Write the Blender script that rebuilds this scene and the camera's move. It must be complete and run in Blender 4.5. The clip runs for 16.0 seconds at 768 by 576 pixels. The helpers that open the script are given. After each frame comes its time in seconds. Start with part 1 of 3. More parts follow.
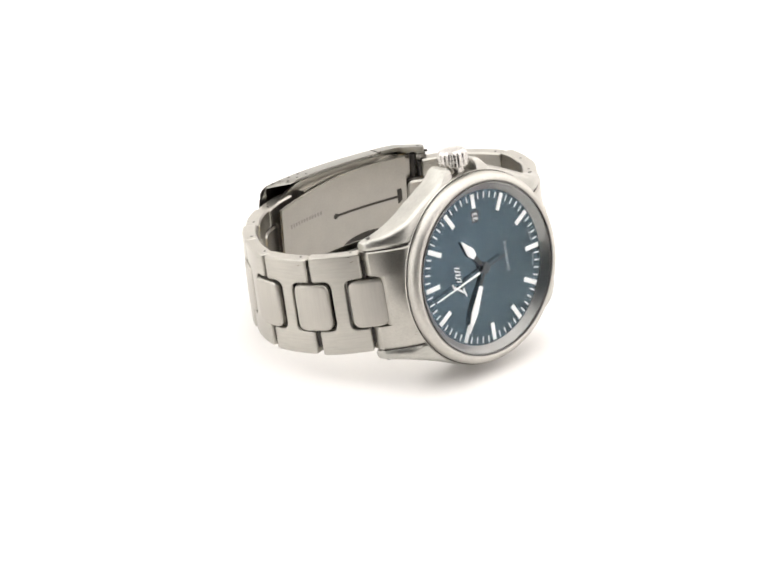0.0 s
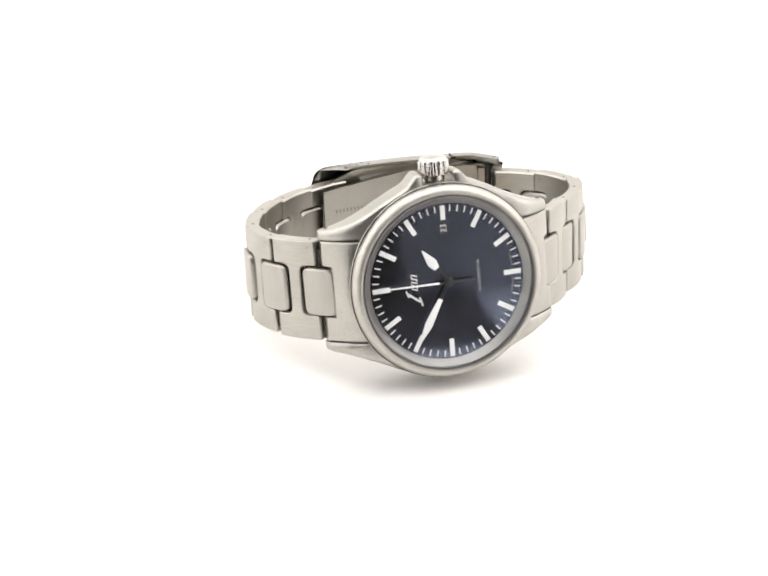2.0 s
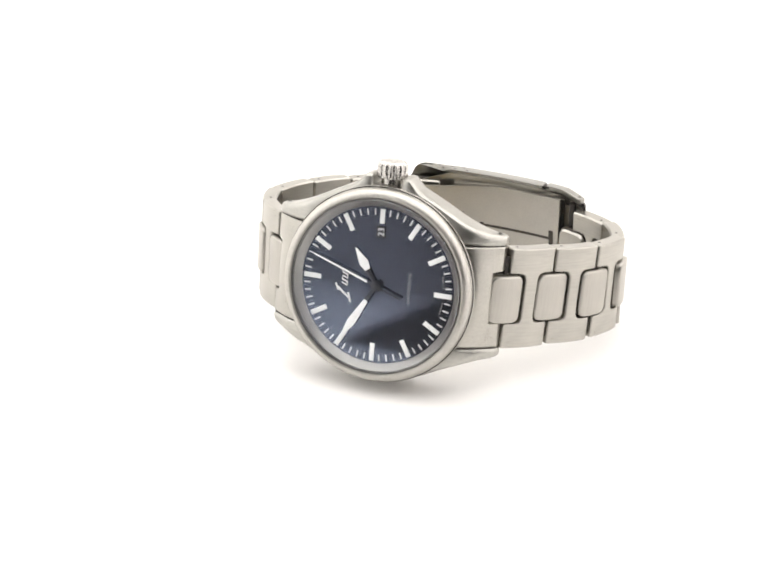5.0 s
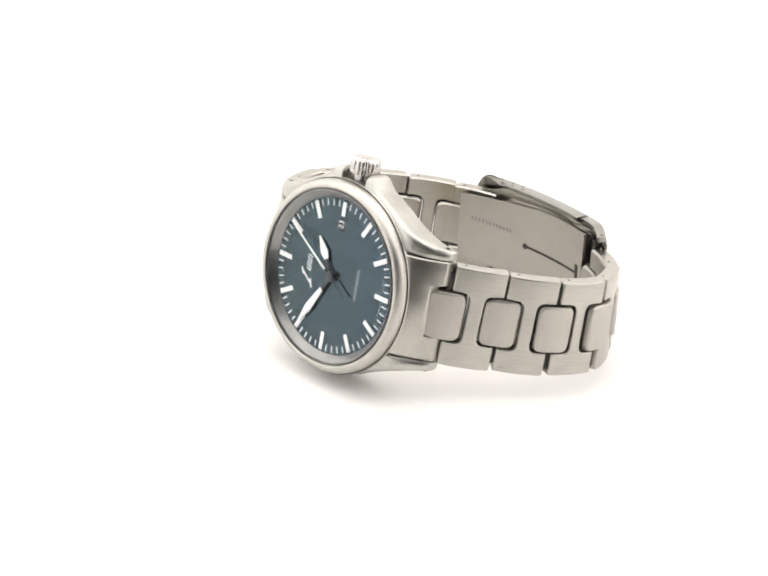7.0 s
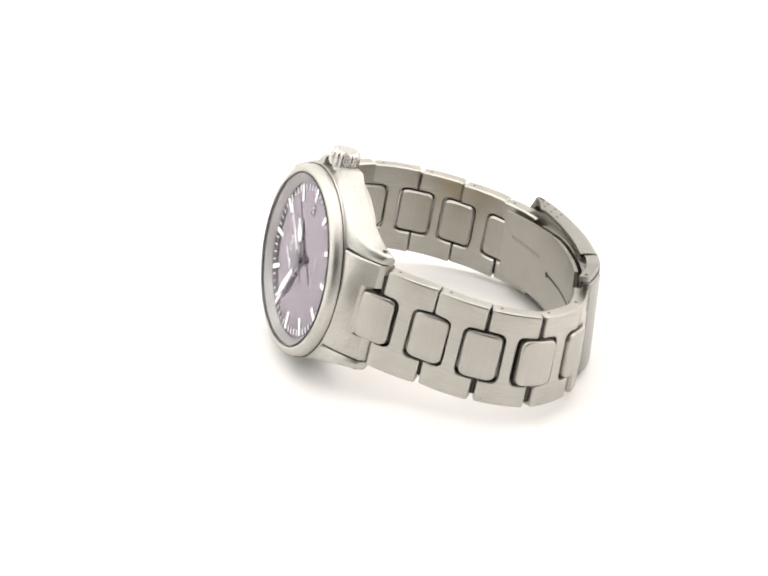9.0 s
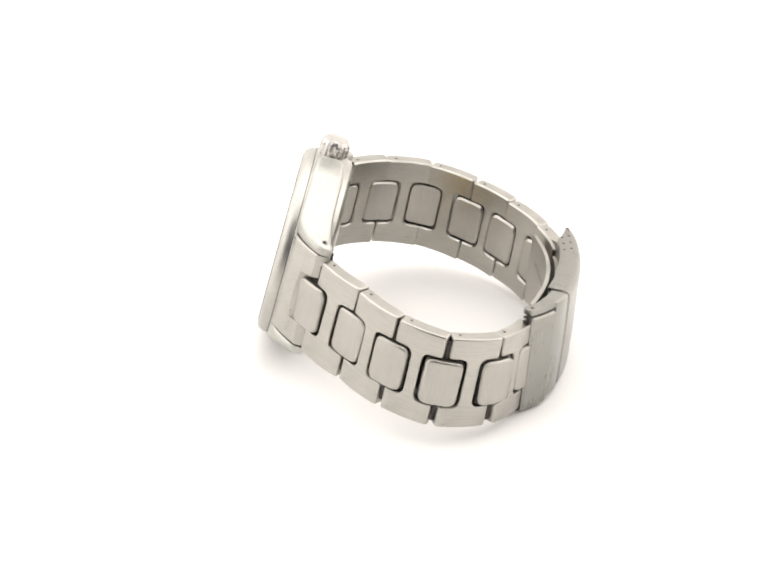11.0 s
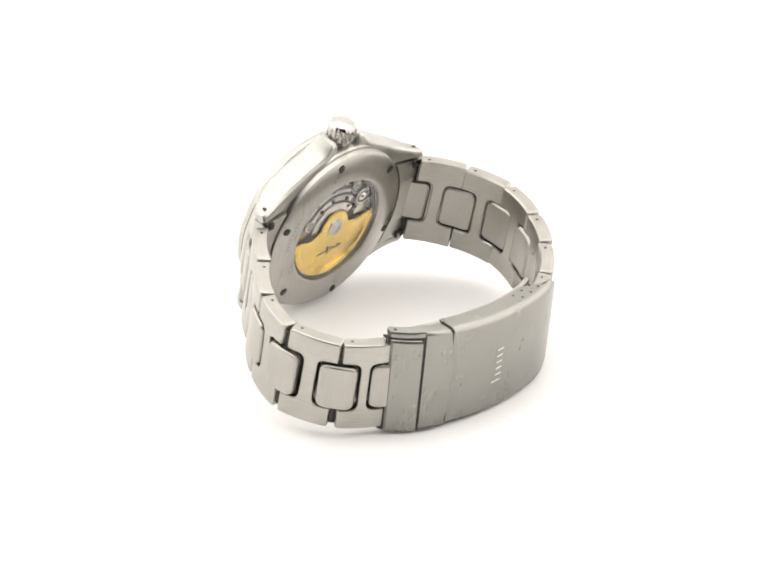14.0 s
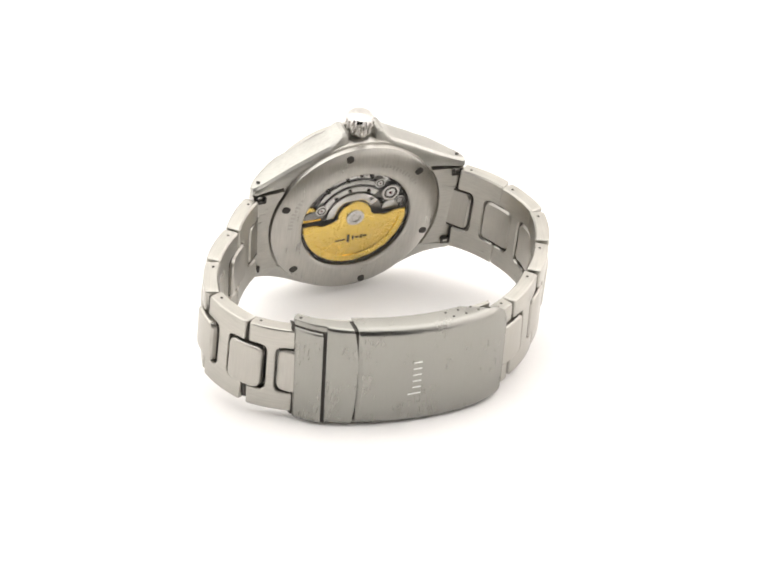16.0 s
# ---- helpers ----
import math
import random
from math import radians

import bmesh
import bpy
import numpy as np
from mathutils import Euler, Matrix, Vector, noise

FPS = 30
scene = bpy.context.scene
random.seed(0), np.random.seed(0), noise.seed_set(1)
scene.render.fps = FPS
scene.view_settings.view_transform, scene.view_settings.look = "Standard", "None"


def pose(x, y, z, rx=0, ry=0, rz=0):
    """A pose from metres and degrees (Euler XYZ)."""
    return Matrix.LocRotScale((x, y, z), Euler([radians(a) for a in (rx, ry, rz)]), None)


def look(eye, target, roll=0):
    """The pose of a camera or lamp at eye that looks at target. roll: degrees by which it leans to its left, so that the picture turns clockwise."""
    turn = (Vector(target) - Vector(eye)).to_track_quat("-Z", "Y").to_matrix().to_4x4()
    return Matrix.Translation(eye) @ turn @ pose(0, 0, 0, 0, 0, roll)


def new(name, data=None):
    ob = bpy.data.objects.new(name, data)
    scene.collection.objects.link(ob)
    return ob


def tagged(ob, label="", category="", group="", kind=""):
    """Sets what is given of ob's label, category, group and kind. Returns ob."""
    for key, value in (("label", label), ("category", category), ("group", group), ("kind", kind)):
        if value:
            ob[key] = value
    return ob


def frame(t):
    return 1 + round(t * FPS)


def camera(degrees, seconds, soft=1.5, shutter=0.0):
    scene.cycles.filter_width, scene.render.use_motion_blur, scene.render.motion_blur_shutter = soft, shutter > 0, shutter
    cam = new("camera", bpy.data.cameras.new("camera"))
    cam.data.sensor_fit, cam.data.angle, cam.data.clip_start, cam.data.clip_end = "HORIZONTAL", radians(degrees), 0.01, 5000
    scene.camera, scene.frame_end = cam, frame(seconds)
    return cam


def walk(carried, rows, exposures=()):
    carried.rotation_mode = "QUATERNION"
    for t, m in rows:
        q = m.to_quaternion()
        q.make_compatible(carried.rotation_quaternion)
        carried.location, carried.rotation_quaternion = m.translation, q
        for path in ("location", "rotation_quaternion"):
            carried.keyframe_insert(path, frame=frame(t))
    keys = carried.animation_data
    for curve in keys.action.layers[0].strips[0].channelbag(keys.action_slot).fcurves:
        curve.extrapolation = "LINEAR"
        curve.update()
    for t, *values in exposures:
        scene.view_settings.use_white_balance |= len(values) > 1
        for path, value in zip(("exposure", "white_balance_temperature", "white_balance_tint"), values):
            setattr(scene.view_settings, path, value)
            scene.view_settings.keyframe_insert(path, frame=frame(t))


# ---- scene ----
from mathutils.geometry import tessellate_polygon

MM = 0.001
REST = 0.0207                              # height of the dial's centre over the table

# ---- camera, standing still ----
EYE = (0.0, -0.35911, 0.18209 + REST)
cam = camera(21.5, 16.0, soft=1.9)
VIEW = pose(*EYE, 90 - 28.365, 0, 0.386) @ pose(0, 0, 0, 0, 0, 0.612)
walk(cam, [(0.0, VIEW), (16.0, VIEW)])

# ---- light: a white photo tent with three softboxes and an open, darker front ----
world = bpy.data.worlds.new("studio_room")
scene.world = world
world.use_nodes = True
world.node_tree.nodes["Background"].inputs[0].default_value = (0.9, 0.95, 1.0, 1)
world.node_tree.nodes["Background"].inputs[1].default_value = 0.02


def softbox(name, eye, target, wide, high, radiance, colour=(1, 1, 1)):
    data = bpy.data.lights.new(name, "AREA")
    data.shape, data.size, data.size_y = "RECTANGLE", wide, high
    data.energy, data.color = radiance * math.pi * wide * high, colour
    ob = new(name, data)
    ob.matrix_world = look(eye, target)
    return tagged(ob, "white softbox lamp of the photo tent", "softbox")


softbox("softbox_top", (0, 0.1, 0.88), (0, 0.1001, 0), 1.35, 1.15, 1.75, (1.0, 0.985, 0.965))
softbox("softbox_side", (-0.66, 0.0, 0.42), (0, 0.0, 0.3), 1.3, 0.7, 1.2, (1.0, 0.985, 0.965))
softbox("softbox_side", (0.66, 0.0, 0.42), (0, 0.0, 0.3), 1.3, 0.7, 1.22, (1.06, 0.982, 0.965))


# ---- materials ----
def nodes_of(name):
    m = bpy.data.materials.new(name)
    m.use_nodes = True
    t = m.node_tree
    return m, t, t.nodes["Principled BSDF"]


def plain(name, colour, rough=0.5, metal=0.0, grain=0.0, size=2000.0, bump=0.0, spread=0.08, stretch=(1, 1, 1)):
    """A surface with grain and wear at two scales; size is the grain's count a metre."""
    m, t, b = nodes_of(name)
    b.inputs["Metallic"].default_value = metal
    co = t.nodes.new("ShaderNodeTexCoord")
    mp = t.nodes.new("ShaderNodeMapping")
    mp.inputs["Scale"].default_value = stretch
    t.links.new(co.outputs["Object"], mp.inputs[0])
    fine, wide = t.nodes.new("ShaderNodeTexNoise"), t.nodes.new("ShaderNodeTexNoise")
    fine.inputs["Scale"].default_value, fine.inputs["Detail"].default_value = size, 4
    wide.inputs["Scale"].default_value, wide.inputs["Detail"].default_value = size / 14, 3
    t.links.new(mp.outputs[0], fine.inputs[0])
    t.links.new(co.outputs["Object"], wide.inputs[0])
    both = t.nodes.new("ShaderNodeMath")
    both.operation = "ADD"
    t.links.new(fine.outputs[0], both.inputs[0])
    t.links.new(wide.outputs[0], both.inputs[1])
    mix = t.nodes.new("ShaderNodeMapRange")
    mix.inputs[1].default_value, mix.inputs[2].default_value = 0.6, 1.4
    mix.inputs[3].default_value, mix.inputs[4].default_value = 1 - grain, 1 + grain
    t.links.new(both.outputs[0], mix.inputs[0])
    tint = t.nodes.new("ShaderNodeVectorMath")
    tint.operation = "SCALE"
    tint.inputs[0].default_value = colour
    t.links.new(mix.outputs[0], tint.inputs["Scale"])
    t.links.new(tint.outputs[0], b.inputs["Base Color"])
    rr = t.nodes.new("ShaderNodeMapRange")
    rr.inputs[1].default_value, rr.inputs[2].default_value = 0.6, 1.4
    rr.inputs[3].default_value, rr.inputs[4].default_value = max(rough - spread, 0.02), rough + spread
    t.links.new(both.outputs[0], rr.inputs[0])
    t.links.new(rr.outputs[0], b.inputs["Roughness"])
    if bump:
        bp = t.nodes.new("ShaderNodeBump")
        bp.inputs["Strength"].default_value, bp.inputs["Distance"].default_value = bump, 0.00004
        t.links.new(fine.outputs[0], bp.inputs["Height"])
        t.links.new(bp.outputs[0], b.inputs["Normal"])
    return m


def crystal_material(name, stops, level, share=1.0, lacquer=None):
    """Clear sapphire, or dark lacquer, whose coat mirrors in a colour that shifts with the angle."""
    m = bpy.data.materials.new(name)
    m.use_nodes = True
    t = m.node_tree
    t.nodes.remove(t.nodes["Principled BSDF"])
    out = t.nodes["Material Output"]
    clear = t.nodes.new("ShaderNodeBsdfDiffuse" if lacquer else "ShaderNodeBsdfTransparent")
    gloss = t.nodes.new("ShaderNodeBsdfGlossy")
    add = t.nodes.new("ShaderNodeAddShader")
    lw = t.nodes.new("ShaderNodeLayerWeight")
    lw.inputs[0].default_value = 0.5
    ramp = t.nodes.new("ShaderNodeValToRGB")
    e = ramp.color_ramp.elements
    while len(e) < len(stops):
        e.new(0.5)
    for k, (at, c) in enumerate(stops):
        e[k].position, e[k].color = at, (*(share * v for v in c), 1)
    t.links.new(lw.outputs["Facing"], ramp.inputs[0])
    t.links.new(ramp.outputs[0], gloss.inputs["Color"])
    gloss.inputs["Roughness"].default_value = 0.05 if lacquer else 0.04
    clear.inputs["Color"].default_value = lacquer or (level, level, level, 1)
    t.links.new(clear.outputs[0], add.inputs[0])
    t.links.new(gloss.outputs[0], add.inputs[1])
    t.links.new(add.outputs[0], out.inputs["Surface"])
    return m


WARM = (0.467, 0.451, 0.415)
STEEL = plain("brushed_steel", WARM, 0.33, 1.0, 0.13, 3000, 0.4, 0.08, (1, 1, 0.06))
LINK = plain("brushed_link_steel", (0.42, 0.405, 0.368), 0.34, 1.0, 0.13, 3000, 0.4, 0.08, (0.06, 1, 1))
BLOCK = plain("brushed_block_steel", (0.41, 0.393, 0.358), 0.36, 1.0, 0.09, 3000, 0.4, 0.08, (1, 0.06, 1))
BEZEL = plain("brushed_bezel_steel", (0.48, 0.465, 0.43), 0.44, 1.0, 0.17, 2200, 0.6, 0.1)
LUG = plain("satin_case_steel", (0.42, 0.412, 0.38), 0.37, 1.0, 0.15, 2600, 0.5, 0.09, (0.08, 1, 1))
POLISH = plain("polished_steel", (0.6, 0.58, 0.55), 0.16, 1.0, 0.03, 1500, 0.0, 0.05)
CLASP = plain("satin_clasp_steel", (0.292, 0.286, 0.262), 0.28, 1.0, 0.025, 3000, 0.03, 0.012, (1, 1, 0.05))
CROWN = plain("satin_crown_steel", (0.55, 0.53, 0.5), 0.27, 1.0, 0.04, 1500, 0.05, 0.05)
SLOPE = plain("mottled_slope_steel", (0.25, 0.246, 0.235), 0.32, 1.0, 0.16, 2200, 0.08, 0.05)
RING = plain("grey_ring_paint", (0.11, 0.105, 0.1), 0.45, 0.2, 0.05, 2500, 0.15)
# for pins and screws, and for shade painted into gaps and recesses
PINS = plain("dark_pin_and_shade_steel", (0.055, 0.05, 0.045), 0.5, 0.6, 0.1, 2000)
# near-black so that the gaps between the links look shaded
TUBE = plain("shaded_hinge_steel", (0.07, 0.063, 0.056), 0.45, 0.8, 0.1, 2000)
LUME = plain("white_luminous_paint", (0.88, 0.89, 0.88), 0.6, 0.0, 0.03, 4000, 0.2)
PRINT = plain("white_print", (0.75, 0.75, 0.75), 0.6, 0.0, 0.03, 4000)
SOFTPRINT = plain("thin_white_print", (0.5, 0.5, 0.5), 0.6, 0.0, 0.03, 4000)
FAINT = plain("faint_print", (0.3, 0.3, 0.3), 0.6, 0.0, 0.03, 4000)
BLACKHAND = plain("black_hand_paint", (0.02, 0.02, 0.022), 0.22, 0.0, 0.1, 3000)
GOLD = plain("gold_plated_rotor", (0.82, 0.58, 0.14), 0.27, 1.0, 0.05, 2500, 0.08)
NICKEL = plain("nickel_movement_plate", (0.62, 0.61, 0.59), 0.32, 1.0, 0.15, 1800, 0.3)
PLATE = plain("dark_movement_plate", (0.22, 0.215, 0.21), 0.4, 1.0, 0.2, 1500, 0.3)
RUBY = plain("ruby_jewel", (0.12, 0.03, 0.04), 0.15)
ENGRAVE = plain("engraved_mark", (0.68, 0.68, 0.66), 0.5, 0.4, 0.05, 3000)
SCRIBED = plain("dark_scribed_mark", (0.3, 0.29, 0.27), 0.5, 0.8, 0.05, 3000)
ENGRAVED = plain("shallow_engraving", (0.42, 0.4, 0.37), 0.5, 1.0, 0.05, 3000)
TABLE = plain("dark_desk_laminate", (0.06, 0.055, 0.05), 0.5, 0.0, 0.1, 40)
PAPER = plain("white_table_paper", (0.84, 0.827, 0.81), 0.65, 0.0, 0.012, 900, 0.1)
FABRIC = plain("white_tent_fabric", (0.85, 0.85, 0.85), 0.9, 0.0, 0.03, 700, 0.2)
ROOM = plain("dark_room_paint", (0.05, 0.05, 0.055), 0.9, 0.0, 0.1, 20)
COAT = [(0.0, (0.075, 0.08, 0.105)), (0.08, (0.088, 0.1, 0.138)), (0.14, (0.066, 0.092, 0.126)), (0.2, (0.047, 0.083, 0.109)), (0.26, (0.04, 0.062, 0.08)), (0.33, (0.037, 0.053, 0.056)), (0.42, (0.066, 0.07, 0.075)), (0.49, (0.1, 0.096, 0.107)), (0.56, (0.18, 0.163, 0.19)), (0.85, (0.4, 0.36, 0.4))]
GLASS = crystal_material("coated_sapphire", COAT, 0.98, 0.14)
DIAL = crystal_material("black_dial_lacquer", COAT, 1.0, 1.1, (0.016, 0.016, 0.017, 1))
BACKGLASS = crystal_material("clear_sapphire", [(0.0, (0.016, 0.016, 0.016)), (0.4, (0.022, 0.022, 0.022)), (0.6, (0.09, 0.09, 0.088)), (0.9, (0.42, 0.42, 0.41))], 0.97)


# ---- building helpers; plans in millimetres ----
def finish(name, bm, material, parent=None, label="", m=None, smooth=40):
    bmesh.ops.remove_doubles(bm, verts=bm.verts, dist=1e-5)
    bmesh.ops.recalc_face_normals(bm, faces=bm.faces)
    if m is not None:
        bm.transform(m)
    bm.transform(Matrix.Scale(MM, 4))
    me = bpy.data.meshes.new(name)
    bm.to_mesh(me)
    bm.free()
    me.materials.append(material)
    for p in me.polygons:
        p.use_smooth = True
    me.set_sharp_from_angle(angle=radians(smooth))
    ob = new(name, me)
    if parent is not None:
        ob.parent = parent
    if label:
        ob["label"] = label
    return ob


def part(name, bm, material, parent, label="", m=None, smooth=40):
    return finish(name, bm, material, parent, label, m, smooth)


def again(ob, m, parent=None):
    """Another piece on the same mesh; m in millimetres."""
    o = new(ob.name.split(".")[0], ob.data)
    o.parent = parent or ob.parent
    m = m.copy()
    m.translation *= MM
    o.matrix_basis = m
    if "label" in ob:
        o["label"] = ob["label"]
    return o


def lathe(profile, n=96, axis="y", closed=True):
    """Turns (radius, height) pairs round an axis."""
    bm = bmesh.new()
    rings = []
    for r, h in profile:
        ring = []
        for i in range(n):
            a = 2 * math.pi * i / n
            c, s = r * math.cos(a), r * math.sin(a)
            ring.append(bm.verts.new((c, h, s) if axis == "y" else (c, s, h)))
        rings.append(ring)
    pairs = list(zip(rings, rings[1:])) + ([(rings[-1], rings[0])] if closed else [])
    for p, q in pairs:
        for i in range(n):
            j = (i + 1) % n
            bm.faces.new((p[i], p[j], q[j], q[i]))
    return bm


def offset(points, d):
    out, n = [], len(points)
    for i in range(n):
        a, b, c = (Vector(points[k % n]) for k in (i - 1, i, i + 1))
        e, f = (b - a).normalized(), (c - b).normalized()
        ne, nf = Vector((-e.y, e.x)), Vector((-f.y, f.x))
        k = ne + nf
        k = k / max(k.dot(ne), 0.3)
        out.append(tuple(b + k * d))
    return out


def slab(points, low, high, chamfer=0.2, bm=None):
    """A plate with chamfered rims from an outline that runs counterclockwise in local x, y; low to high along z."""
    bm = bm or bmesh.new()
    inner = offset(points, chamfer)
    half = offset(points, chamfer * 0.3)
    layers = [(inner, low), (points, low + chamfer), (points, high - chamfer), (half, high - chamfer * 0.3), (inner, high)]
    rings = [[bm.verts.new((x, y, z)) for x, y in pts] for pts, z in layers]
    n = len(points)
    for p, q in zip(rings, rings[1:]):
        for i in range(n):
            j = (i + 1) % n
            bm.faces.new((p[i], p[j], q[j], q[i]))
    plan = [Vector((x, y, 0)) for x, y in inner]
    for i, j, k in tessellate_polygon([plan]):
        for ring in (rings[0], rings[-1]):
            if len({i, j, k}) == 3 and not bm.faces.get((ring[i], ring[j], ring[k])):
                bm.faces.new((ring[i], ring[j], ring[k]))
    return bm


def rounded(points, radius, steps=4):
    """Rounds every corner of an outline; radius is one number or one for each corner."""
    out, n = [], len(points)
    for i in range(n):
        r = radius[i] if isinstance(radius, (list, tuple)) else radius
        a, b, c = (Vector(points[k % n]) for k in (i - 1, i, i + 1))
        if r <= 0:
            out.append(tuple(b))
            continue
        p, q = b + (a - b).normalized() * r, b + (c - b).normalized() * r
        for k in range(steps + 1):
            u = k / steps
            out.append(tuple((1 - u) ** 2 * p + 2 * u * (1 - u) * b + u * u * q))
    return out


def box_outline(w, h, r=0.0, steps=4):
    pts = [(-w / 2, -h / 2), (w / 2, -h / 2), (w / 2, h / 2), (-w / 2, h / 2)]
    return rounded(pts, r, steps) if r else pts


def loft(sections, bm=None):
    """Skins a row of closed sections with equal counts and caps the ends."""
    bm = bm or bmesh.new()
    rings = [[bm.verts.new(p) for p in s] for s in sections]
    n = len(rings[0])
    for p, q in zip(rings, rings[1:]):
        for i in range(n):
            j = (i + 1) % n
            bm.faces.new((p[i], p[j], q[j], q[i]))
    bm.faces.new(rings[0][::-1])
    bm.faces.new(rings[-1])
    return bm


def axes(x, y, z, origin=(0, 0, 0)):
    m = Matrix((x, y, z)).transposed().to_4x4()
    m.translation = origin
    return m


# ---- the table and the tent round it ----
def sheet(name, corners, material, label, thick=0.004):
    bm = bmesh.new()
    vs = [bm.verts.new(c) for c in corners]
    f = bm.faces.new(vs)
    bm.normal_update()
    ex = bmesh.ops.extrude_face_region(bm, geom=[f])
    bmesh.ops.translate(bm, verts=[v for v in ex["geom"] if isinstance(v, bmesh.types.BMVert)], vec=Vector((0, 0, -thick)) if abs(f.normal.z) > 0.9 and corners[0][2] < 0.5 else -f.normal * thick)
    bmesh.ops.recalc_face_normals(bm, faces=bm.faces)
    me = bpy.data.meshes.new(name)
    bm.to_mesh(me)
    bm.free()
    me.materials.append(material)
    return tagged(new(name, me), label, name.split("_")[0], kind="structure")


def paper_sweep():
    """One white sheet that lies on the table and curves up behind."""
    bm = bmesh.new()
    prof = [(-0.175, 0.0), (0.0, 0.0), (0.35, 0.0)]
    for k in range(1, 13):
        a = radians(90 * k / 12)
        prof.append((0.35 + 0.3 * math.sin(a), 0.3 - 0.3 * math.cos(a)))
    prof.append((0.65, 0.95))
    xs = (-0.72, -0.3, 0.3, 0.72)
    grid = [[bm.verts.new((x, y, z)) for x in xs] for y, z in prof]
    for p, q in zip(grid, grid[1:]):
        for i in range(3):
            bm.faces.new((p[i], p[i + 1], q[i + 1], q[i]))
    me = bpy.data.meshes.new("ground")
    bm.to_mesh(me)
    bm.free()
    for p in me.polygons:
        p.use_smooth = True
    me.materials.append(PAPER)
    return tagged(new("ground", me), "seamless white paper sheet under the watch", "backdrop paper", kind="structure")


paper_sweep()
sheet("wall_left", [(-0.72, -1.14, 0), (-0.72, 0.7, 0), (-0.72, 0.7, 0.95), (-0.72, -1.14, 0.95)], FABRIC, "white fabric side of the photo tent")
sheet("wall_right", [(0.72, 0.7, 0), (0.72, -1.14, 0), (0.72, -1.14, 0.95), (0.72, 0.7, 0.95)], FABRIC, "white fabric side of the photo tent")
sheet("ceiling", [(-0.72, -0.85, 0.95), (-0.72, 0.7, 0.95), (0.72, 0.7, 0.95), (0.72, -0.85, 0.95)], FABRIC, "white fabric roof of the photo tent")
sheet("floor_desk", [(-1.4, -1.3, -0.006), (-1.4, 0.9, -0.006), (1.4, 0.9, -0.006), (1.4, -1.3, -0.006)], TABLE, "dark desk under the photo tent", 0.03)
for flap_side in (-1, 1):
    flap_plan = [(0.1, -0.125), (0.72, -0.125), (0.72, -1.02), (0.7, -1.02)]
    sheet("floor_flap", [(flap_side * x, y, -0.0005) for x, y in flap_plan], FABRIC, "white fabric flap of the tent on the desk", 0.003)
sheet("wall_room", [(-2.0, -2.0, -0.8), (2.0, -2.0, -0.8), (2.0, -2.0, 2.0), (-2.0, -2.0, 2.0)], ROOM, "dark wall of the room before the tent")

# ---- the watch; x to six o'clock, y to the back, z to the crown ----
watch = tagged(new("wristwatch"), "steel wristwatch with black dial and link bracelet lying on its side", "wristwatch")
FACE = axes((0, 0, 1), (-1, 0, 0), (0, -1, 0), (0, -0.5, 0))       # dial plan: right, up, out


def clock(angle, r=0.0, out=0.0):
    """A pose on the dial at that angle clockwise from twelve; local y points outward along the radius."""
    return FACE @ Matrix.Rotation(radians(-angle), 4, "Z") @ Matrix.Translation((0, r, out))


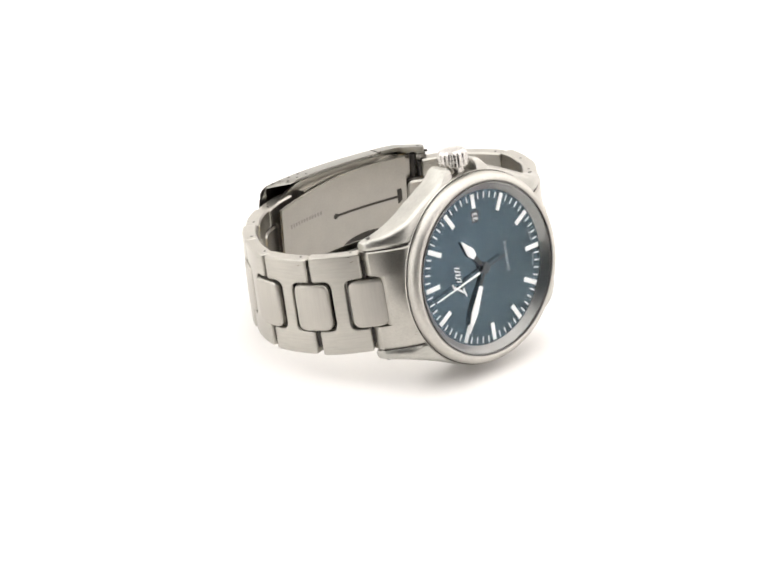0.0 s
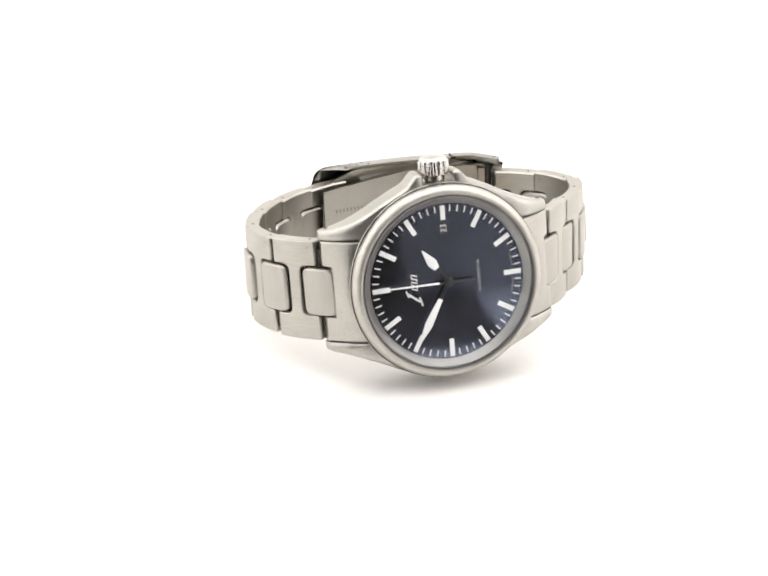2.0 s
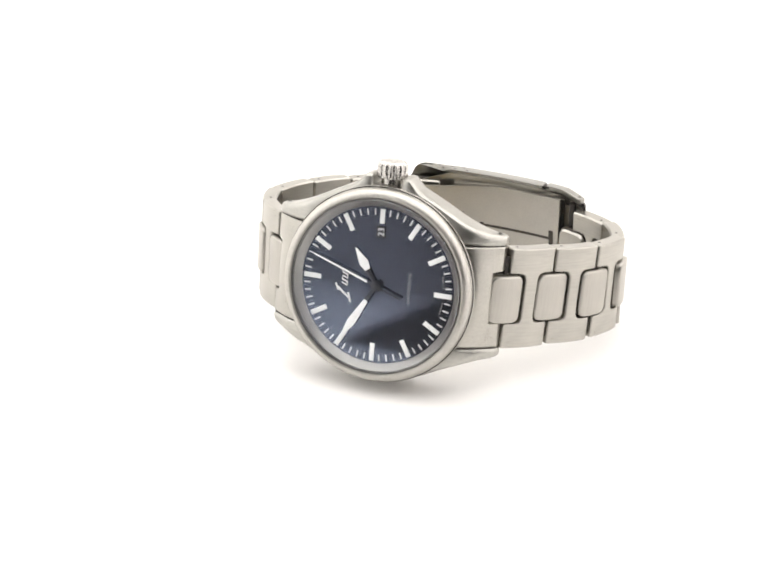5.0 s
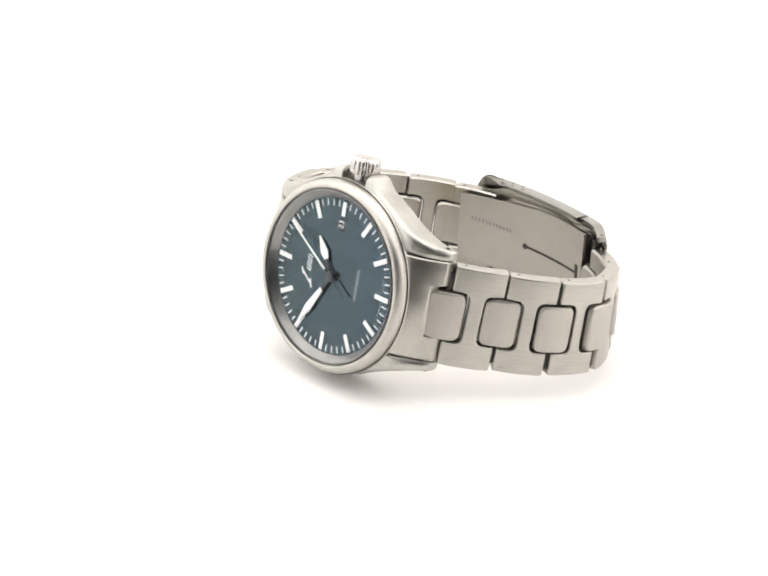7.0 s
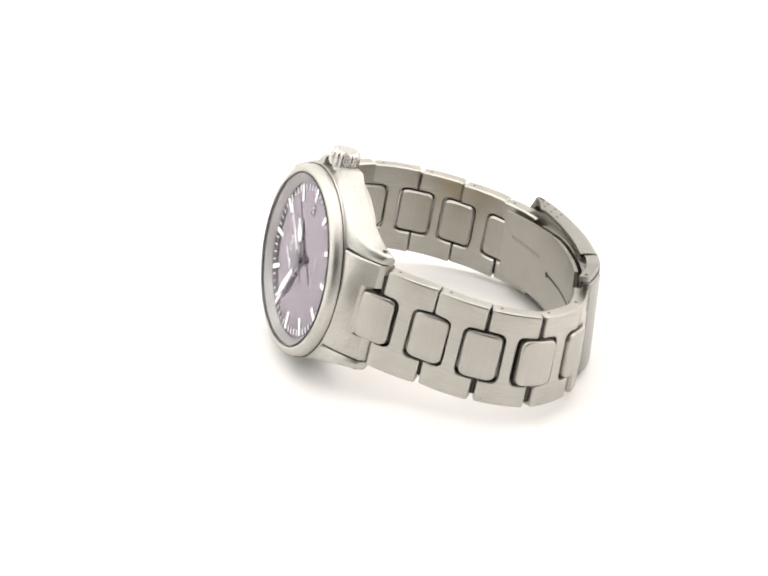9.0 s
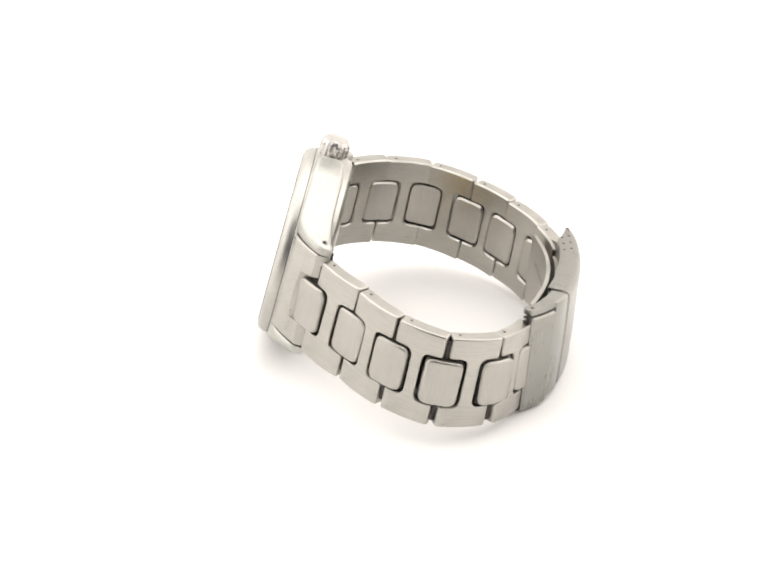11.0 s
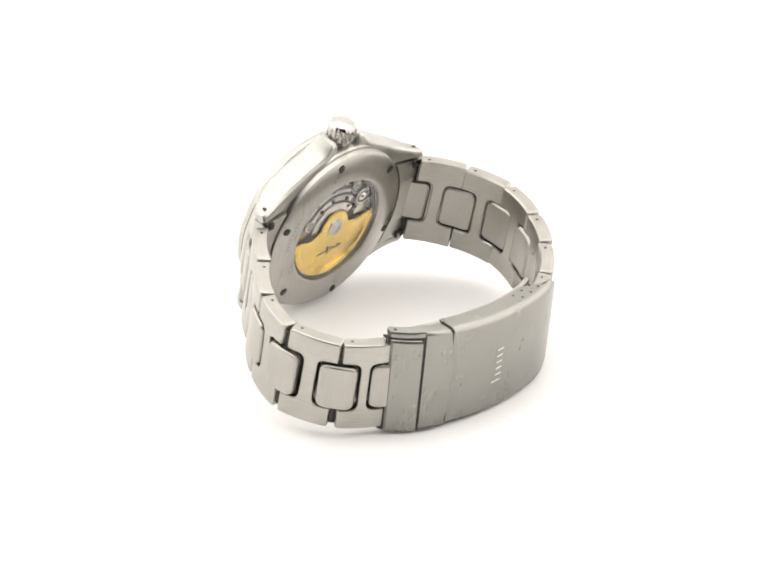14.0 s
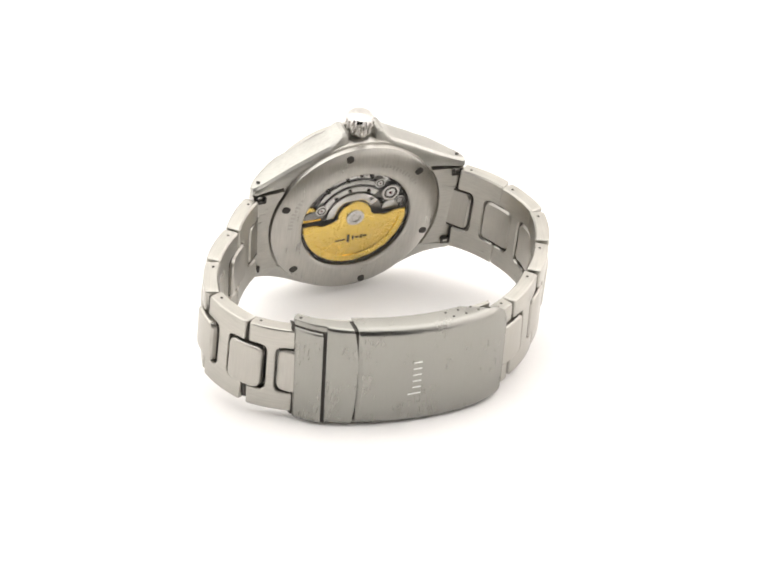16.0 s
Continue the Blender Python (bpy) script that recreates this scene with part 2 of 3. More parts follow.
def build_case():
    part("case_body", lathe([(15.6, 0.6), (18.4, 0.02), (18.95, 0.04), (19.1, 0.22), (19.1, 5.6), (18.8, 6.3), (17.6, 6.6), (15.6, 6.6)]), STEEL, watch)
    part("bezel", lathe([(16.98, 0.3), (16.98, -1.9), (17.05, -2.04), (17.25, -2.16), (17.6, -2.18), (18.0, -2.02), (18.4, -1.65), (18.68, -1.15), (18.8, -0.6), (18.82, 0.1), (18.2, 0.3)], 128), BEZEL, watch, "satin steel bezel ring", None, 40)
    part("bezel_seam", lathe([(18.8, 0.12), (18.8, -0.03), (19.0, -0.03), (19.0, 0.12)], 128), PINS, watch, "fine dark seam under the bezel")
    part("dial_flange", lathe([(15.22, -0.44), (15.28, -0.62), (15.9, -1.25), (16.55, -1.84), (16.97, -1.88), (16.97, 0.2)], 128), SLOPE, watch, "sloping grey ring round the dial", None, 15)
    part("crystal_gasket", lathe([(16.78, -1.9), (16.8, -2.3), (16.85, -2.34), (16.97, -2.28), (16.97, -1.9)], 128), RING, watch, "narrow dark gasket round the crystal", None, 30)
    glass = part("crystal", lathe([(0.02, -2.44), (9, -2.44), (16.62, -2.44), (16.76, -2.3), (16.76, -1.92), (9, -1.92), (0.02, -1.92)], 96), GLASS, watch, "coated sapphire crystal", None, 12)
    glass.visible_shadow = False

    def reach(x, crown_side):
        """Outer edge, front and back of the case flank at x, out to the tip of a lug."""
        rim = math.sqrt(19.05 ** 2 - x * x) if x < 19 else 0
        flare = 11.9 + 4.2 * (max(0, 22.9 - x) / 11.9) ** 1.5
        z = flare + (0.49 * max(0, 1 - abs(x - 11.5) / 9) if crown_side else 0)
        if x < 11.5 and not crown_side:
            z = rim + (15.84 - 15.19) * max(0, (x - 5) / 6.5) ** 2
        if x < 11.5 and crown_side:
            guard = [(2.9, 20.7), (3.5, 21.1), (4.4, 20.9), (5.2, 20.0), (6.0, 19.1), (7, 18.45), (8, 18.05), (9.2, 17.45), (10.2, 16.95), (11.5, 16.33)]
            z = float(np.interp(x, [g[0] for g in guard], [g[1] for g in guard]))
        front = 0.22 + 4.6 * (max(0, x - 15.83) / 6.92) ** 1.5 + (0.35 * max(0, 7 - x) / 4 if crown_side else 0.15 * max(0, 9 - x) / 4)
        back = 6.4 + 0.017 * max(0, x - 13) ** 2 - 0.7 * max(0, 7 - x) / 4
        return z, front, back

    for sx in (1, -1):
        for sz in (1, -1):
            secs = []
            first = (2.9, 3.2, 3.6, 4.4, 5.2, 6.0, 7.0, 8.2, 9.2) if sz > 0 else (5.2, 6.5, 8, 9.2)
            for x in first + (10.2, 11.5, 13, 14.5, 16, 17.5, 19, 20.5, 21.8, 22.6, 22.9):
                z, f, b = reach(x, sz > 0)
                if x > 22.5:
                    e = 0.2 if x < 22.8 else 0.6
                    z, f, b = z - e * 0.5, f + e, b - e
                if x < 3.0:
                    z, f, b = z - 0.2, f + 0.3, b - 0.3
                i = 10.1
                k = min(1, (b - f) / 2.6)
                secs.append([(x, f + 0.4 * k, i), (x, f + 0.08 * k, i + 0.4), (x, f, z - 1.2 * k), (x, f + 0.22 * k, z - 0.5 * k), (x, f + 0.6 * k, z - 0.13 * k), (x, f + 1.1 * k, z), (x, b - 0.8 * k, z), (x, b - 0.25 * k, z - 0.4 * k), (x, b, z - 1.0 * k), (x, b, i + 0.3), (x, b - 0.3 * k, i)])
            lug = part("lug", loft([[(sx * x, y, sz * z) for x, y, z in q] for q in secs]), LUG, watch, "steel lug with crown guard" if sz > 0 else "steel lug", None, 28)
            hole = lathe([(0.001, 0), (0.42, 0), (0.42, 0.06), (0.001, 0.06)], 16, "z")
            part("pin_hole", hole, PINS, lug, "dark spring bar hole", pose(sx * 21.4, 5.9, sz * 12.2 - (0.0 if sz > 0 else 0.06)))
            bar = slab(rounded([(-1.1, -0.55), (1.1, -0.55), (1.1, 0.9), (0.6, 0.9), (0.6, 0.0), (-0.6, 0.0), (-0.6, 0.9), (-1.1, 0.9)], 0.12, 2), -0.25, 0.25, 0.06)
            part("spring_bar_notch", bar, PINS, lug, "dark spring bar notch", axes((1, 0, 0), (0, 0, sz), (0, -sz, 0), (sx * 21.2, 7.95, sz * 8.9)))

    bm = bmesh.new()
    n, rings = 120, []
    for h, r, d in ((19.2, 2.0, 0), (20.3, 2.0, 0), (20.4, 2.75, 0), (20.7, 2.95, 0.25), (22.7, 2.95, 0.25), (23.1, 2.8, 0.1), (23.6, 2.4, 0), (23.85, 1.2, 0), (23.9, 0.02, 0)):
        ring = []
        for i in range(n):
            a = 2 * math.pi * i / n
            rr = r - d * (0.5 + 0.5 * math.tanh(2.5 * math.cos(16 * a)))
            ring.append(bm.verts.new((rr * math.cos(a), 3.2 + rr * math.sin(a), h)))
        rings.append(ring)
    for p, q in zip(rings, rings[1:]):
        for i in range(n):
            bm.faces.new((p[i], p[(i + 1) % n], q[(i + 1) % n], q[i]))
    part("crown", bm, CROWN, watch, "fluted polished steel crown", None, 30)
    part("crown_tube", lathe([(1.6, 18.4), (1.6, 20.9), (0.02, 20.9)], 24, "z", False), PINS, watch, "dark crown tube", pose(0, 3.2, 0))


def build_dial():
    dial = part("dial", lathe([(0.01, 0.0), (15.3, 0.0), (15.3, 0.35), (0.01, 0.35)], 96), DIAL, watch, "matt black dial", Matrix.Translation((0, -0.5, 0)))
    for h in range(1, 13):
        size, r = ((0.95, 3.5), 13.15) if h != 3 else ((0.95, 2.8), 13.45)
        bm = slab(box_outline(*size), 0.02, 0.14, 0.04)
        part("hour_marker", bm, LUME, dial, "white baton hour marker", clock(30 * h, r))
    tick = None
    for k in range(60):
        if k % 5 == 0:
            continue
        if tick is None:
            tick = part("minute_tick", slab(box_outline(0.27, 1.25), 0.02, 0.06, 0.015), PRINT, dial)
            m = clock(6 * k, 14.25)
            m.translation *= MM
            tick.matrix_basis = m
        else:
            again(tick, clock(6 * k, 14.25))
    # date opening with its numerals
    part("date_window", slab(box_outline(2.3, 1.75), 0.01, 0.05, 0.01), BLACKHAND, dial, "date window", FACE @ Matrix.Translation((10.4, 0, 0)))
    for z in (0.95, -0.95):
        part("window_edge", slab(box_outline(2.3, 0.06), 0.02, 0.06, 0.01), RING, dial, "", FACE @ Matrix.Translation((10.4, z, 0)))
    lettering("23", 1.75, dial, PRINT, FACE @ Matrix.Translation((10.4, 0, 0.06)), "date_numeral")
    lettering("AUTOMATIK", 0.86, dial, SOFTPRINT, FACE @ Matrix.Translation((0.3, -6.4, 0.03)), "dial_print", 1.35)
    # maker's mark: a long sweep and three short strokes
    def stroke(u, v, w, h, lean):
        part("maker_mark", slab(box_outline(w, h, min(w, h) * 0.3), 0.02, 0.05, 0.01), PRINT, dial, "white maker's mark", FACE @ Matrix.Translation((u, v, 0)) @ Matrix.Rotation(radians(lean), 4, "Z"))
    stroke(-2.35, 6.75, 0.42, 3.0, -38)
    stroke(-1.45, 8.05, 1.5, 0.36, 22)
    stroke(-3.2, 5.45, 1.9, 0.36, 16)
    for k in range(5):
        stroke(-0.7 + 0.68 * k, 6.55, 0.26, 1.3, -18)
    for k in range(4):
        stroke(-0.36 + 0.68 * k, 7.05 if k % 2 else 6.1, 0.55, 0.2, 35)
    for s in (1, -1):
        for k in range(5):
            part("fine_print", slab(box_outline(0.3, 0.2), 0.02, 0.04, 0.005), FAINT, dial, "", clock(180 - s * (6.5 + 2.2 * k), 13.25))


def lettering(text, size, parent, material, m, name, stretch=1.0):
    cu = bpy.data.curves.new(name, "FONT")
    cu.body, cu.size, cu.align_x, cu.align_y = text, size, "CENTER", "CENTER"
    cu.extrude, cu.space_character = 0.01, stretch
    tmp = new("writing", cu)
    me = bpy.data.meshes.new_from_object(tmp.evaluated_get(bpy.context.evaluated_depsgraph_get()))
    bpy.data.objects.remove(tmp)
    me.transform(Matrix.Scale(MM, 4) @ m)
    me.materials.clear()
    me.materials.append(material)
    me.name = name
    ob = new(name, me)
    ob.parent = parent
    return ob


def hand(name, white, black, label, level):
    """A hand that points to twelve in the dial plan; white and black are half outlines of (width, reach)."""
    def full(h):
        return [(w, r) for w, r in h] + [(-w, r) for w, r in h[::-1] if w > 0.001]
    base = slab(full(black), level, level + 0.16, 0.03)
    ob = part(name, base, BLACKHAND, watch, label)
    part("luminous_fill", slab(full(white), level + 0.02, level + 0.24, 0.04), LUME, ob, "white luminous fill")
    return ob


def at_clock(angle):
    m = FACE @ Matrix.Rotation(radians(-angle), 4, "Z")
    m.translation *= MM
    return m


def build_hands():
    h = hand("hour_hand", [(0.55, 3.5), (0.98, 5.0), (0.12, 8.2)], [(0.5, -1.2), (0.4, 0), (0.5, 3.45), (0.3, 4.5)], "sword hour hand with black base", 0.3)
    h.matrix_basis = at_clock(55.0)
    m = hand("minute_hand", [(0.45, 3.6), (0.82, 9.0), (0.12, 13.0)], [(0.4, -1.2), (0.32, 0), (0.4, 3.55), (0.3, 5)], "sword minute hand with black base", 0.55)
    m.matrix_basis = at_clock(300.0)
    s = hand("seconds_hand", [(0.2, 1.9), (0.12, 13.6)], [(0.22, -5.3), (0.16, 0), (0.16, 2.2)], "thin white seconds hand with black tail", 0.82)
    part("hub", lathe([(0.01, 0.2), (1.0, 0.2), (1.0, 1.05), (0.75, 1.12), (0.01, 1.12)], 32, "z"), BLACKHAND, watch, "black centre hub", FACE)
    return s


def build_back():
    back = part("case_back", lathe([(11.9, 6.4), (11.9, 7.9), (12.25, 8.2), (12.7, 8.25), (17.4, 7.7), (18.1, 7.3), (18.3, 6.4)], 128), STEEL, watch, "satin screwed case back ring")
    for k in range(6):
        a = radians(10.5 + 60 * k)
        m = pose(16.6 * math.sin(a), 7.62, 16.6 * math.cos(a), 0, math.degrees(a), 0)
        bm = slab(rounded([(-0.75, -0.75), (0.75, -0.75), (0.75, 1.0), (-0.75, 1.0)], 0.7), -0.3, 0.3, 0.05)
        part("tool_notch", bm, PINS, back, "dark tool notch", m @ pose(0, 0, 0, -90, 0, 0))
    for c, n in ((75, 9), (325, 12)):
        for k in range(n):
            a = radians(c + (k - n / 2) * 3.6)
            m = pose(14.4 * math.sin(a), 8.05, 14.4 * math.cos(a), 0, math.degrees(a), 0) @ pose(0, 0, 0, -83, 0, 0)
            part("engraving", slab(box_outline(0.5, 0.95 if k % 3 else 0.6), -0.02, 0.02, 0.01), ENGRAVED, back, "", m)
    glass = part("display_glass", lathe([(0.02, 7.75), (11.9, 7.75), (11.9, 8.02), (0.02, 8.06)], 64), BACKGLASS, watch, "clear display back glass")
    glass.visible_shadow = False
    mv = part("movement", lathe([(0.02, 5.6), (12.2, 5.6), (12.2, 5.2), (0.02, 5.2)], 64), PLATE, watch, "nickel movement plate")
    # the shadow between rotor and case back, put in as a dark ring
    part("movement_shade_ring", lathe([(11.3, 6.2), (11.3, 6.95), (11.88, 7.05), (11.88, 6.2)], 96), PINS, watch, "dark ring for the shadow round the movement")
    BACK = axes((-1, 0, 0), (0, 0, 1), (0, 1, 0))     # back plan: right, up, out

    def bridge(pts, low, high, r=0.5, mat=NICKEL, label=""):
        part("bridge", slab(rounded(pts, r), low, high, 0.12), mat, mv, label, BACK)

    def arc_bridge(r0, r1, a0, a1, low, high, mat, label=""):
        up = [(r1 * math.cos(radians(a)), r1 * math.sin(radians(a))) for a in np.linspace(a0, a1, 18)]
        down = [(r0 * math.cos(radians(a)), r0 * math.sin(radians(a))) for a in np.linspace(a1, a0, 18)]
        part("bridge", slab(up + down, low, high, 0.12), mat, mv, label, BACK)

    arc_bridge(4.2, 6.0, 35, 178, 6.0, 6.6, POLISH, "polished curved bridge")
    arc_bridge(6.35, 7.6, 50, 165, 5.8, 6.35, NICKEL, "nickel curved bridge")
    arc_bridge(8.0, 9.0, 62, 158, 5.7, 6.1, NICKEL, "nickel curved bridge")
    arc_bridge(9.5, 11.6, 50, 120, 5.6, 5.95, NICKEL, "nickel train bridge")
    arc_bridge(7.0, 11.7, 160, 182, 5.6, 6.1, GOLD, "gold plated plate")
    bridge([(6.2, 0.4), (11.0, 0.2), (10.9, 2.2), (8.2, 3.0), (6.4, 2.2)], 5.6, 6.2, 0.6)
    bridge([(-11.0, 0.6), (-6.5, 0.5), (-6.6, 1.6), (-9.0, 2.6), (-10.7, 2.2)], 6.1, 6.4, 0.5, PLATE)

    def wheel(u, v, r, teeth, high, mat):
        pts = []
        for k in range(teeth * 2):
            rr = r if k % 2 else r * 0.9
            a = math.pi * k / teeth
            pts.append((rr * math.cos(a), rr * math.sin(a)))
        g = part("gear_wheel", slab(pts, high, high + 0.25, 0.05), mat, mv, "", BACK @ Matrix.Translation((u, v, 0)))
        part("gear_groove", lathe([(r * 0.5, high + 0.26), (r * 0.5, high + 0.29), (r * 0.72, high + 0.29), (r * 0.72, high + 0.26)], 24, "z"), PINS, g, "dark ring groove", BACK @ Matrix.Translation((u, v, 0)))
        part("jewel", lathe([(0.01, high + 0.34), (r * 0.16, high + 0.34), (r * 0.2, high)], 16, "z", False), RUBY, g, "ruby jewel", BACK @ Matrix.Translation((u, v, 0)))

    for u, v, r, teeth, hi in ((7.6, 4.9, 2.0, 26, 6.2), (4.9, 7.9, 1.2, 18, 6.3), (-7.4, 3.0, 1.3, 18, 6.6), (9.9, 2.6, 1.1, 14, 6.2)):
        wheel(u, v, r, teeth, hi, POLISH if r > 1.5 else NICKEL)
    for u, v in ((-9.3, 5.2), (-6.2, 7.4), (-2.2, 9.6), (0.6, 10.6), (3.0, 9.9), (5.8, 2.9), (10.2, 1.2), (7.2, 8.6), (2.6, 6.3), (-1.5, 6.8), (-4.3, 5.2), (3.4, 4.2)):
        part("screw", lathe([(0.01, 6.72), (0.34, 6.72), (0.4, 6.6), (0.4, 5.7)], 14, "z", False), PINS, mv, "dark screw", BACK @ Matrix.Translation((u, v, 0)))

    # half-round winding rotor: heavy rim, neck and hub
    pts = [(11.1 * math.cos(radians(a)), 11.1 * math.sin(radians(a))) for a in range(180, 361, 6)]
    pts += [(8.6, 0.0), (6.6, -0.6), (4.4, 0.1)] + [(3.6 * math.cos(radians(a)), 0.6 + 3.6 * math.sin(radians(a))) for a in range(0, 181, 15)] + [(-4.4, 0.1), (-6.6, -0.6), (-8.6, 0.0)]
    tilt = BACK @ Matrix.Rotation(radians(4), 4, "Z")
    rotor = part("rotor", slab(pts, 6.75, 7.2, 0.1), GOLD, watch, "gold plated half-round winding rotor", tilt)
    part("rotor_rim", slab([(11.15 * math.cos(radians(a)), 11.15 * math.sin(radians(a))) for a in range(184, 357, 4)] + [(9.7 * math.cos(radians(a)), 9.7 * math.sin(radians(a))) for a in range(356, 183, -4)], 6.3, 7.38, 0.12), GOLD, rotor, "", tilt)
    part("bearing", lathe([(0.01, 7.2), (0.01, 7.45), (0.7, 7.45), (0.8, 7.3), (1.1, 7.3), (1.15, 7.5), (1.9, 7.5), (2.0, 7.2)], 32, "z", False), POLISH, rotor, "steel ball bearing", BACK @ Matrix.Translation((0, 0.4, 0)))
    for u, w, h in ((-3.0, 2.2, 0.35), (-1.25, 0.6, 1.9), (-0.2, 0.4, 1.1), (0.7, 0.75, 0.4), (1.6, 0.4, 1.0), (2.4, 0.75, 0.4)):
        part("maker_mark", slab(box_outline(w, h), 7.2, 7.26, 0.02), PINS, rotor, "dark maker's mark", tilt @ Matrix.Translation((u, -5.2 + 0.1 * h, 0)))


# ---- the bracelet ----
JOINTS_SIX = [(22.4, 7.4, -0.45), (29.1, 15.4, -0.6), (35.5, 23.3, -0.5), (38.6, 32.6, 0.05), (34.4, 42.0, 0.7), (26.6, 47.1, 1.3)]
JOINTS_TWELVE = [(-22.5, 7.6, -0.15), (-29.2, 15.4, 0.05), (-31.8, 25.1, 0.7), (-28.4, 34.9, 1.5), (-22.9, 42.8, 1.94), (-14.9, 49.7, 2.2), (-5.6, 53.4, 2.5)]
WIDE, TAPER, THICK, BLOCK_LONG, BLOCK_HIGH = 19.8, 0.42, 2.9, 7.1, 9.4


def frame_between(a, b, side):
    a, b = Vector(a), Vector(b)
    t = (b - a).normalized()
    lean = radians((3.5 if side > 0 else 1.5) + 7.5 * ((a.y + b.y) / 2 - 6) / 46)
    w = Vector((0, -math.sin(lean), math.cos(lean)))
    w = (w - t * t.dot(w)).normalized()
    n = t.cross(w) * side                              # outward
    return axes(t, w * side, n, (a + b) / 2), (b - a).length


def bent(bm, radius=24.0, level=20.0):
    """Bows a flat piece along its length; level: square of the reach at which it keeps its height."""
    for x in (-4.2, -2.8, -1.4, 0.0, 1.4, 2.8, 4.2):
        bmesh.ops.bisect_plane(bm, geom=bm.verts[:] + bm.edges[:] + bm.faces[:], plane_co=(x, 0, 0), plane_no=(1, 0, 0))
    for v in bm.verts:
        v.co.z += (level - v.co.x ** 2) / (2 * radius)
    return bm


def h_link(length, wide):
    p, w, bl, bh = length / 2 - 0.2, wide / 2, BLOCK_LONG / 2 + 0.26, BLOCK_HIGH / 2 + 0.26
    bar = length / 2 - bl
    pts = [(-p, -w), (p, -w), (p, -bh), (bar, -bh), (bar, bh), (p, bh), (p, w), (-p, w), (-p, bh), (-bar, bh), (-bar, -bh), (-p, -bh)]
    rad = [0.5, 0.5, 0.5, 1.5, 1.5, 0.5, 0.5, 0.5, 0.5, 1.5, 1.5, 0.5]
    return bent(slab(rounded(pts, rad, 4), -THICK / 2, THICK / 2, 0.3))


